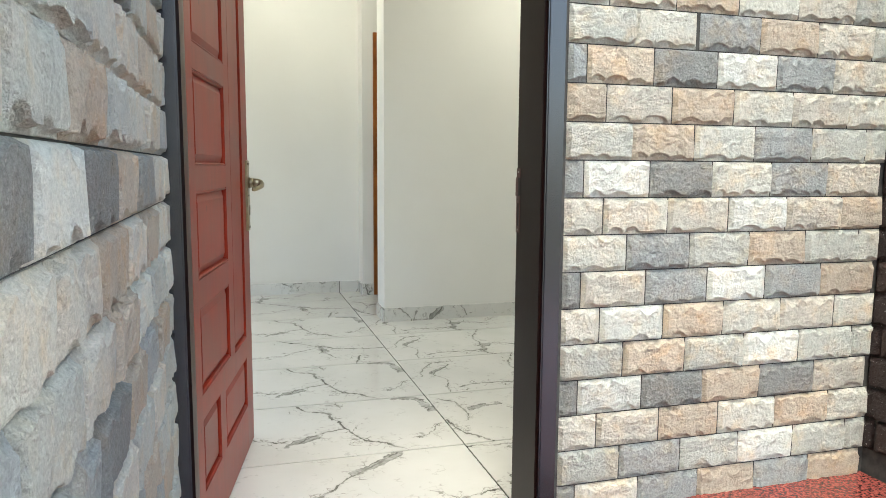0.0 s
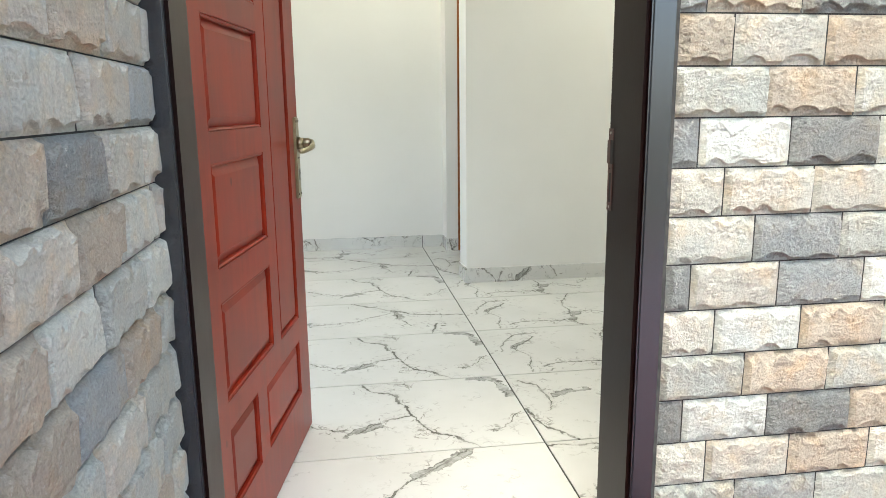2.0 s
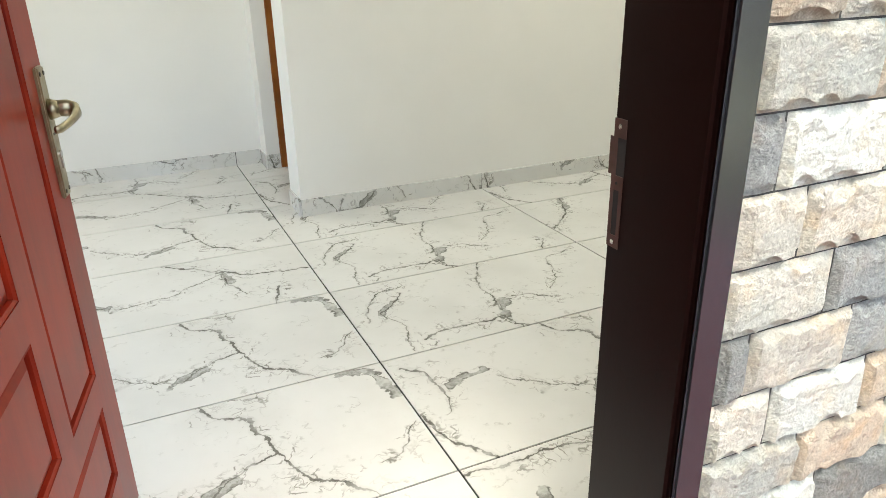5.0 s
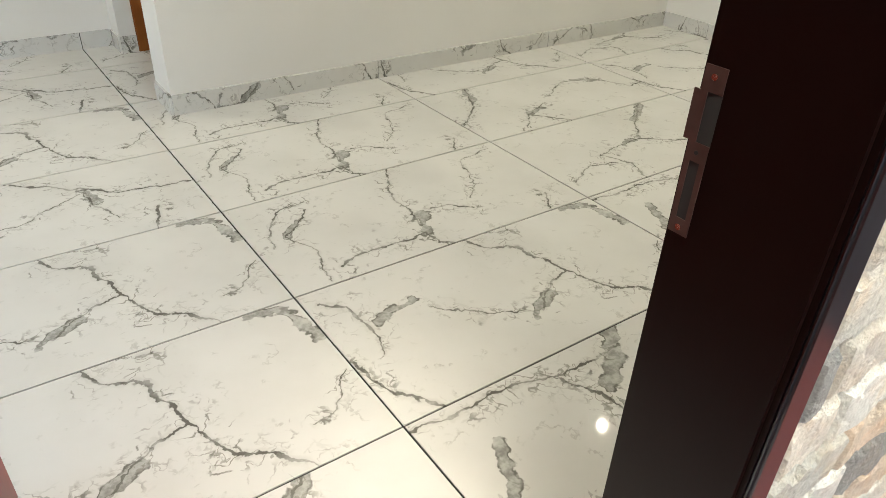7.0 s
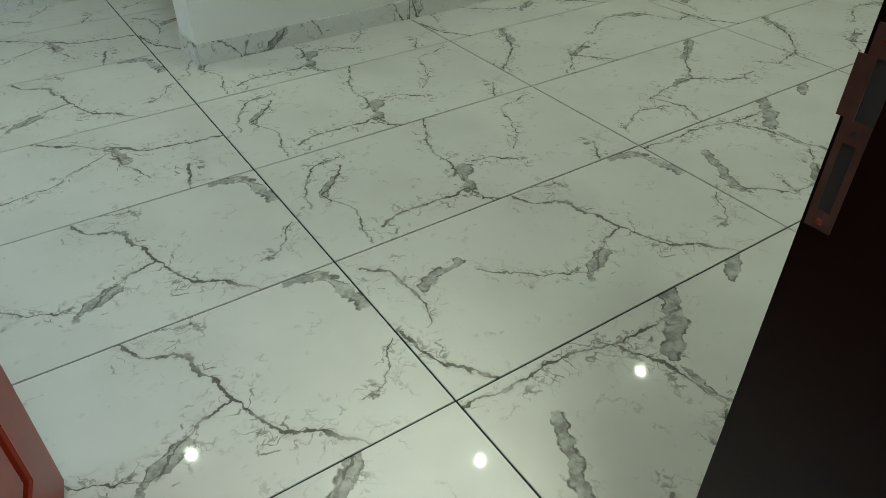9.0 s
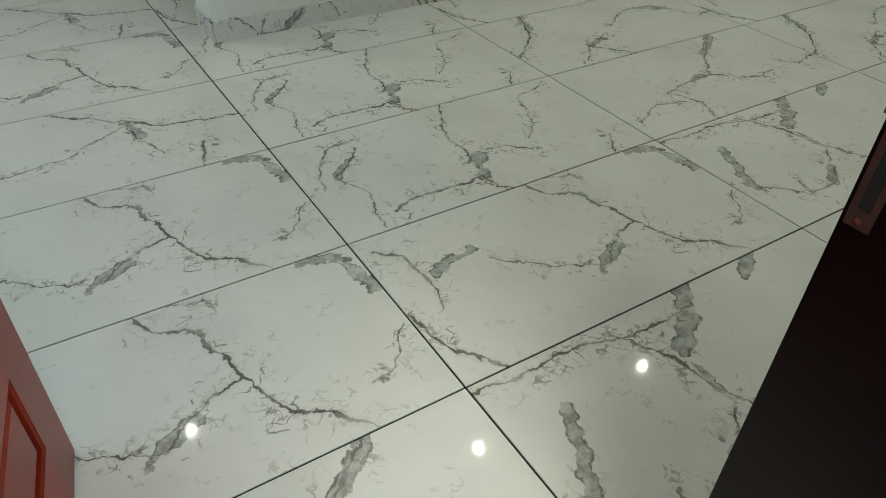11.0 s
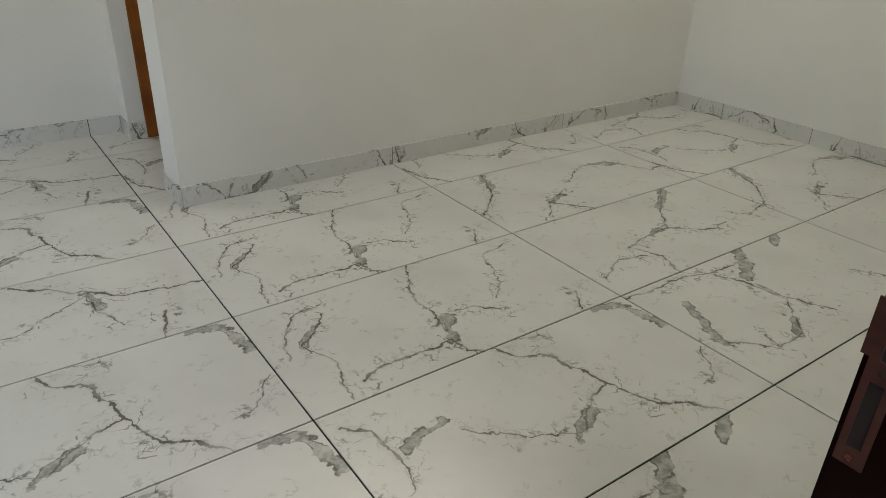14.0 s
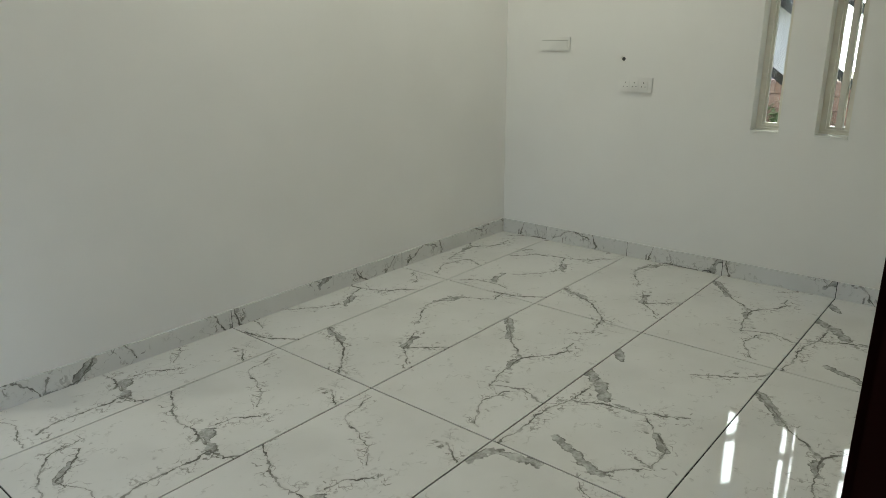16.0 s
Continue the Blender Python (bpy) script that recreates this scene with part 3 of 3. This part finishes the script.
# ---- ceiling lamps, switches ----
for x, y in ((-0.39, 2.6), (1.24, 1.46), (2.76, 1.43)):
    lamp = tagged(new("downlight"), "small round lit white ceiling downlight", "ceiling light", "hall downlights")
    lamp.location = (x, y, 2.85)
    bm = bmesh.new()
    bmesh.ops.create_cone(bm, cap_ends=False, segments=32, radius1=0.052, radius2=0.044, depth=0.008, matrix=Matrix.Translation((0, 0, -0.004)))
    bmesh.ops.create_cone(bm, cap_ends=False, segments=32, radius1=0.052, radius2=0.018, depth=0.001, matrix=Matrix.Translation((0, 0, -0.008)))
    part("trim_ring", bm, M_WHITE, lamp)
    bm = bmesh.new()
    cyl(bm, (0, 0, -0.003), (0, 0, -0.006), 0.018, seg=32)
    part("diffuser", bm, M_LAMP, lamp)
    la = bpy.data.lights.new("downlight_beam", "AREA")
    la.shape, la.size, la.energy, la.color = "DISK", 0.034, 3.4, (1.0, 0.95, 0.86)
    ob = new("downlight_beam", la)
    ob.location = (x, y, 2.84)


def switch_plate(y0, y1, z0, z1, label, gangs):
    th = tagged(new("socket_plate" if gangs else "blank_plate"), label, "wall socket" if gangs else "wall plate")
    th.location = (3.48, (y0 + y1) / 2, (z0 + z1) / 2)
    w, h = (y1 - y0) / 2, (z1 - z0) / 2
    plate = block("plate", -0.011, 0.0, -w, w, -h, h, M_WHITE, th, bevel=0.003)
    if not gangs:
        block("cover_strip", -0.0125, -0.0105, -w * 0.84, w * 0.84, h * 0.50, h * 0.56, M_DBRASS, th)
        block("cover", -0.0135, -0.0105, -w * 0.85, w * 0.85, -h * 0.8, h * 0.45, M_WHITE, th, bevel=0.001)
    for g in range(gangs):
        c = (g - (gangs - 1) / 2) * w * 0.52
        gang = block("module", -0.0135, -0.0105, c - w * 0.23, c + w * 0.23, -h * 0.62, h * 0.62, M_WHITE, th, bevel=0.001)
        # solid dark dots painted as the shaded contact holes
        bm = bmesh.new()
        for dy, dz, r in ((0, 0.30, 0.0035), (-0.011, -0.22, 0.003), (0.011, -0.22, 0.003)):
            cyl(bm, (-0.0132, c + dy, dz * h), (-0.0142, c + dy, dz * h), r, seg=10)
        part("contact_hole", bm, M_HOLE_SHADE, gang)


switch_plate(1.118, 1.338, 1.02, 1.108, "white three-gang wall socket plate on white wall", 3)
switch_plate(1.68, 1.90, 1.252, 1.34, "white blank cover plate on white wall", 0)
hole = tagged(new("nail_hole"), "small dark disc drawn as an anchor hole in the white wall", "hole")
hole.location = (3.48, 1.313, 1.212)
# raised dark disc; the hole's shade is in its colour
bm = bmesh.new()
cyl(bm, (0.0, 0, 0), (-0.002, 0, 0), 0.011, 0.008, 10)
part("rim", bm, M_HOLE_SHADE, hole)

# ---- outside the east windows ----
structure(block("yard", 3.7, 16, -8, 9, -0.5, -0.3, M_GRASS), "yard with patches of grass, made pale to bounce light at the windows", "ground")
yard_wall = tagged(new("boundary_wall"), "reddish laterite block boundary wall across the yard", "wall")
yard_wall.location = (9.5, 0.5, -0.3)
random.seed(4)
cube = bmesh.new()
box(cube, -0.09, 0.09, -0.19, 0.19, 0, 0.17)
block_mesh = bpy.data.meshes.new("laterite_block")
cube.to_mesh(block_mesh)
cube.free()
block_mesh.materials.append(M_LATERITE)
for row in range(6):
    for k in range(18):
        o = new("laterite_block", block_mesh)
        o.parent = yard_wall
        o.location = (random.uniform(-0.012, 0.012), (k - 9 + 0.5 * (row % 2)) * 0.39, row * 0.18)
shed = tagged(new("shed"), "white shed with a dark sloping sheet roof", "shed")
shed.location = (14.5, 5.2, -0.3)
block("wall", -1.5, 1.5, -2.5, 2.5, 0, 2.1, M_WALL, shed)
bm = bmesh.new()
vs = box(bm, -1.9, 1.9, -2.9, 2.9, 2.11, 2.18)
for v in vs:
    v.co.z += (v.co.x + 1.9) * 0.35
part("roof", bm, M_ROOF, shed)


def shrub(x, y, z, high, wide, seed):
    random.seed(seed)
    th = tagged(new("shrub"), "leafy green shrub in the yard", "shrub", "yard shrubs")
    th.location = (x, y, z)
    bm = bmesh.new()
    tips = []
    for k in range(9):
        a = random.uniform(0, 6.28)
        tip = Vector((math.cos(a) * wide * random.uniform(0.2, 0.8), math.sin(a) * wide * random.uniform(0.2, 0.8), high * random.uniform(0.5, 0.95)))
        cyl(bm, (0, 0, 0), tip, 0.02, 0.006, 6)
        tips.append(tip)
    part("stem", bm, M_BARK, th)
    bm = bmesh.new()
    for k in range(700):
        c = random.choice(tips) * random.uniform(0.45, 1.05) + Vector([random.gauss(0, 0.13) for _ in range(3)])
        m = Matrix.Translation(c) @ Euler([random.uniform(0, 6.28) for _ in range(3)]).to_matrix().to_4x4()
        s = random.uniform(0.04, 0.08)
        f = [bm.verts.new(m @ Vector(q)) for q in ((0, -s, 0), (s * 0.45, 0, 0.01), (0, s, 0), (-s * 0.45, 0, 0.01))]
        bm.faces.new(f)
    part("foliage", bm, M_LEAF, th)


for k, (x, y, hi, wi) in enumerate(((7.6, 1.35, 0.55, 0.4), (8.4, 2.3, 0.8, 0.5), (8.2, 0.6, 0.5, 0.4), (8.8, 1.7, 0.9, 0.5))):
    shrub(x, y, -0.3, hi, wi, 20 + k)

# emissive panel added as bright sky, to light the east windows and floor reflections
M_SKY_GLOW = bpy.data.materials.new("bright_sky")
M_SKY_GLOW.use_nodes = True
hb = M_SKY_GLOW.node_tree.nodes["Principled BSDF"]
hb.inputs["Base Color"].default_value = (0.8, 0.85, 0.9, 1)
hb.inputs["Emission Color"].default_value, hb.inputs["Emission Strength"].default_value = (0.93, 0.98, 1.0, 1), 6.0
structure(block("backdrop", 40, 40.5, -2, 34, -0.5, 26, M_SKY_GLOW), "glowing panel standing in for bright overcast sky past the yard", "sky")

# ---- skirting ----
skirt = structure(new("baseboard"), "low marble-print tile skirting with dark joints", "skirting")
SK = 0.092


def skirting(x0, x1, y0, y1, print_mat, flip):
    """One piece of skirting, its print taken from a strip of the floor tile."""
    if flip:
        w = y1 - y0
        bm = bmesh.new()
        box(bm, 0, w, 0.10, 0.10 + SK, -0.010, 0)
        ob = part("skirting_tile", bm, print_mat, skirt)
        ob.matrix_world = Matrix.Translation((x0, y1, -0.10)) @ Matrix(((0, 0, 1, 0), (-1, 0, 0, 0), (0, 1, 0, 0), (0, 0, 0, 1)))
    else:
        bm = bmesh.new()
        box(bm, 0, x1 - x0, 0.10, 0.10 + SK, 0, 0.010)
        ob = part("skirting_tile", bm, print_mat, skirt)
        ob.matrix_world = Matrix.Translation((x0, y0, -0.10)) @ Matrix(((1, 0, 0, 0), (0, 0, -1, 0), (0, 1, 0, 0), (0, 0, 0, 1)))


for x0, x1, pm in ((0.135, 1.198, PRINT_C), (1.202, 2.398, PRINT_B), (2.402, 3.469, PRINT_D)):
    skirting(x0, x1, 2.165, 0, pm, False)
for x0, x1, pm in ((-1.198, -0.002, PRINT_D), (0.002, 0.160, PRINT_A), (-2.2, -1.202, PRINT_B)):
    skirting(x0, x1, 3.385, 0, pm, False)
for y0, y1, pm in ((1.802, 2.154, PRINT_A), (1.202, 1.798, PRINT_D), (0.602, 1.198, PRINT_A), (0.002, 0.598, PRINT_B), (-0.598, -0.002, PRINT_C)):
    skirting(3.48, 0, y0, y1, pm, True)
skirting(0.171, 0, 3.202, 3.374, PRINT_B, True)
skirting(0.172, 0.257, 3.2, 0, PRINT_B, False)
skirting(0.135, 0, 2.167, 2.398, PRINT_D, True)

for x in (1.2, 2.4):
    block("joint", x - 0.0019, x + 0.0019, 2.158, 2.1645, 0, SK - 0.001, M_GROUT, skirt, "dark joint")
for y in (0.0, 0.6, 1.2, 1.8):
    block("joint", 3.4735, 3.4795, y - 0.0019, y + 0.0019, 0, SK - 0.001, M_GROUT, skirt, "dark joint")
block("joint", -0.0019, 0.0019, 3.378, 3.3845, 0, SK - 0.001, M_GROUT, skirt, "dark joint")

# ---- floor tiles, 1.2 by 0.6 m, 3 mm joints ----
LAID = {(-1, -1): PRINT_D, (-1, 0): PRINT_B, (-1, 1): PRINT_B, (-1, 2): PRINT_E, (-1, 3): PRINT_B, (-1, 4): PRINT_E, (0, -1): PRINT_C, (0, 0): PRINT_B, (0, 1): PRINT_A,
        (0, 2): PRINT_A, (0, 3): PRINT_A, (1, -1): PRINT_D, (1, 0): PRINT_C, (1, 1): PRINT_D, (1, 2): PRINT_F, (1, 3): PRINT_B, (2, -1): PRINT_C, (2, 0): PRINT_D, (2, 1): PRINT_F,
        (2, 2): PRINT_B, (2, 3): PRINT_D}
ANY = (PRINT_B, PRINT_D, PRINT_A, PRINT_C)
tile_meshes = {}
for i in range(-2, 3):
    for j in range(-2, 8):
        x0, x1, y0, y1 = max(i * 1.2, -2.2), min(i * 1.2 + 1.2, 3.48), max(j * 0.6, -0.77), min(j * 0.6 + 0.6, 4.6)
        if x1 - x0 < 0.02 or y1 - y0 < 0.02:
            continue
        pm = LAID.get((i, j), ANY[(i * 3 + j) % 4])
        key = (pm.name, round(x0 - i * 1.2, 3), round(x1 - i * 1.2, 3), round(y0 - j * 0.6, 3), round(y1 - j * 0.6, 3))
        if key not in tile_meshes:
            bm = bmesh.new()
            g = 0.0029
            box(bm, key[1] + g, key[2] - g, key[3] + g, key[4] - g, -0.0038, 0)
            me = bpy.data.meshes.new("tile")
            bm.to_mesh(me)
            bm.free()
            me.materials.append(pm)
            tile_meshes[key] = me
        t = new("tile", tile_meshes[key])
        t.parent = floor
        t.location = (i * 1.2, j * 0.6, 0)


# ---- rock-face bricks ----
COURSE, BRICK, JOINT = 0.099, 0.198, 0.003
brick_meshes = {}


def brick_mesh(material, w, variant):
    """A brick in its own plane: x along the wall, z up, y out of the wall (negative). A split face with shell-shaped
    chips along its foot, a scalloped break along its top and knocked-off ends."""
    key = (material.name, round(w, 2), variant)
    if key in brick_meshes:
        return brick_meshes[key]
    rng = random.Random(hash_of(key))
    h = COURSE - JOINT
    nx = max(5, round(24 * w / BRICK))
    face = rng.uniform(0.0135, 0.0175)
    chips, x = [], rng.uniform(0.0, 0.03)
    while x < w:
        wide = rng.uniform(0.018, 0.042)
        chips.append((x + wide, wide, rng.uniform(0.09, 0.21)))
        x += wide * 2 + rng.choice((0.0, 0.004, 0.02, 0.035))
    bites, x = [], rng.uniform(-0.02, 0.01)
    while x < w:
        wide = rng.uniform(0.012, 0.03)
        bites.append((x + wide, wide, rng.uniform(0.08, 0.20) if rng.random() < 0.75 else rng.uniform(0.2, 0.3)))
        x += wide * 2 + rng.choice((0.0, 0.0, 0.01))
    ends = [rng.choice((0.003, 0.004, 0.006, 0.012, 0.017)) for _ in range(2)]
    sway, turn = rng.uniform(0.0008, 0.0022), rng.uniform(0, 6.28)
    slope = rng.uniform(-0.0016, 0.0016)
    bm = bmesh.new()
    grid = []
    for i in range(nx + 1):
        x = w * i / nx
        lo = 0.045 + rng.uniform(0, 0.012)
        for c, wide, high in chips:
            if abs(x - c) < wide:
                lo = max(lo, high * math.sqrt(1 - ((x - c) / wide) ** 2))
        hi = 0.04 + rng.uniform(0, 0.012)
        for c, wide, high in bites:
            if abs(x - c) < wide:
                hi = max(hi, high * (1 - ((x - c) / wide) ** 2))
        rows = (0.0, lo * 0.5, lo * 0.93, lo + 0.025, lo + 0.2 * (1 - hi - lo), 1 - hi - 0.25 * (1 - hi - lo), 1 - hi - 0.02, 1 - hi * 0.8, 1 - hi * 0.35, 1.0)
        depth = (0.22, 0.30, 0.52, 1.0, 1.03, 1.04, 1.04, 0.70, 0.42, 0.24)
        side = min(1.0, 0.22 + 0.78 * min(x / ends[0], (w - x) / ends[1])) if 0 < i < nx else 0.2
        col = []
        for k, (z, d) in enumerate(zip(rows, depth)):
            d *= face
            if 3 <= k <= 6:
                d += sway * math.sin(x * 55 + turn + z * 4) + slope * (z - 0.5) * 2 + rng.uniform(-0.0009, 0.0009)
            else:
                d += rng.uniform(-0.0005, 0.0005)
            col.append(bm.verts.new((x, -max(0.002, d * side), z * h)))
        grid.append(col)
    nz = len(grid[0]) - 1
    for i in range(nx):
        for k in range(nz):
            bm.faces.new((grid[i][k], grid[i + 1][k], grid[i + 1][k + 1], grid[i][k + 1]))
    rim = [grid[i][0] for i in range(nx + 1)] + [grid[nx][k] for k in range(1, nz + 1)] + [grid[i][nz] for i in range(nx - 1, -1, -1)] + [grid[0][k] for k in range(nz - 1, 0, -1)]
    back = [bm.verts.new((v.co.x, 0.0, v.co.z)) for v in rim]
    for k in range(len(rim)):
        bm.faces.new((rim[k], back[k], back[(k + 1) % len(rim)], rim[(k + 1) % len(rim)]))
    bmesh.ops.recalc_face_normals(bm, faces=bm.faces[:])
    me = bpy.data.meshes.new("brick")
    bm.to_mesh(me)
    bm.free()
    me.materials.append(material)
    brick_meshes[key] = me
    return me


def hash_of(key):
    return sum((k + 1) * ord(c) for k, c in enumerate(repr(key)))


def clad(parent, materials, courses, length, offsets, place, z_from, z_to, seed):
    """Courses of bricks in running thirds, their stones named letter by letter. place(u, z): the pose of a brick whose left end is u along the wall."""
    rng = random.Random(seed)
    first = math.ceil((z_from - 0.275) / COURSE - 1e-6)
    for c in range(first, int((z_to - 0.275) / COURSE)):
        row = c
        while row not in courses:
            row += 3 if row < min(courses) else -3
        u, k = offsets[c % 3] - BRICK, 0
        while u < length:
            a, b2 = max(u, 0.0), min(u + BRICK - 0.0035, length)
            if b2 - a > 0.02:
                stone_mat = materials[courses[row][k % len(courses[row])]]
                o = new("brick", brick_mesh(stone_mat, b2 - a, rng.randrange(6)))
                o.parent = parent
                o.matrix_world = place(a, 0.275 + c * COURSE + JOINT / 2)
                k += 1
            u += BRICK


# the stones course by course: w white, c cream, g pale grey, b beige, t tan, s blue-grey, d dark grey
FRONT = {-2: "dbstst", -1: "gsgwg", 0: "bbtctc", 1: "dwdtdb", 2: "gtgwg", 3: "bwtcbc", 4: "dbswst", 5: "csgtg", 6: "bbbwbt", 7: "swdcsb", 8: "gtgsg", 9: "tbtcbc", 10: "stdwsb",
         11: "gcstb", 12: "gbtcb"}
LEFT = {2: "gtbcdgstgg", 3: "bgtcbdbgbgg", 4: "btbgsdtstg", 5: "gcbsgbtcgc", 6: "bgbtbbtbtcb", 7: "btgdwdtdbb", 8: "gbsbgtgcbs", 9: "cbgtbgcbtbb", 10: "bdtbscdgtb"}
PIER = {0: "dkd", 1: "kdd", 2: "dkk"}
clad(front_wall, M_STONE, FRONT, 1.058, (0.115, 0.055, 0.19), lambda u, z: pose(0.014 + u, -0.762, z), 0.077, 2.3, 5)
clad(left_wall, M_STONE, LEFT, 1.85, (0.032, 0.168, 0.108), lambda u, z: pose(-0.968, -2.62 + u, z, 0, 0, 90), 0.08, 2.2, 9)
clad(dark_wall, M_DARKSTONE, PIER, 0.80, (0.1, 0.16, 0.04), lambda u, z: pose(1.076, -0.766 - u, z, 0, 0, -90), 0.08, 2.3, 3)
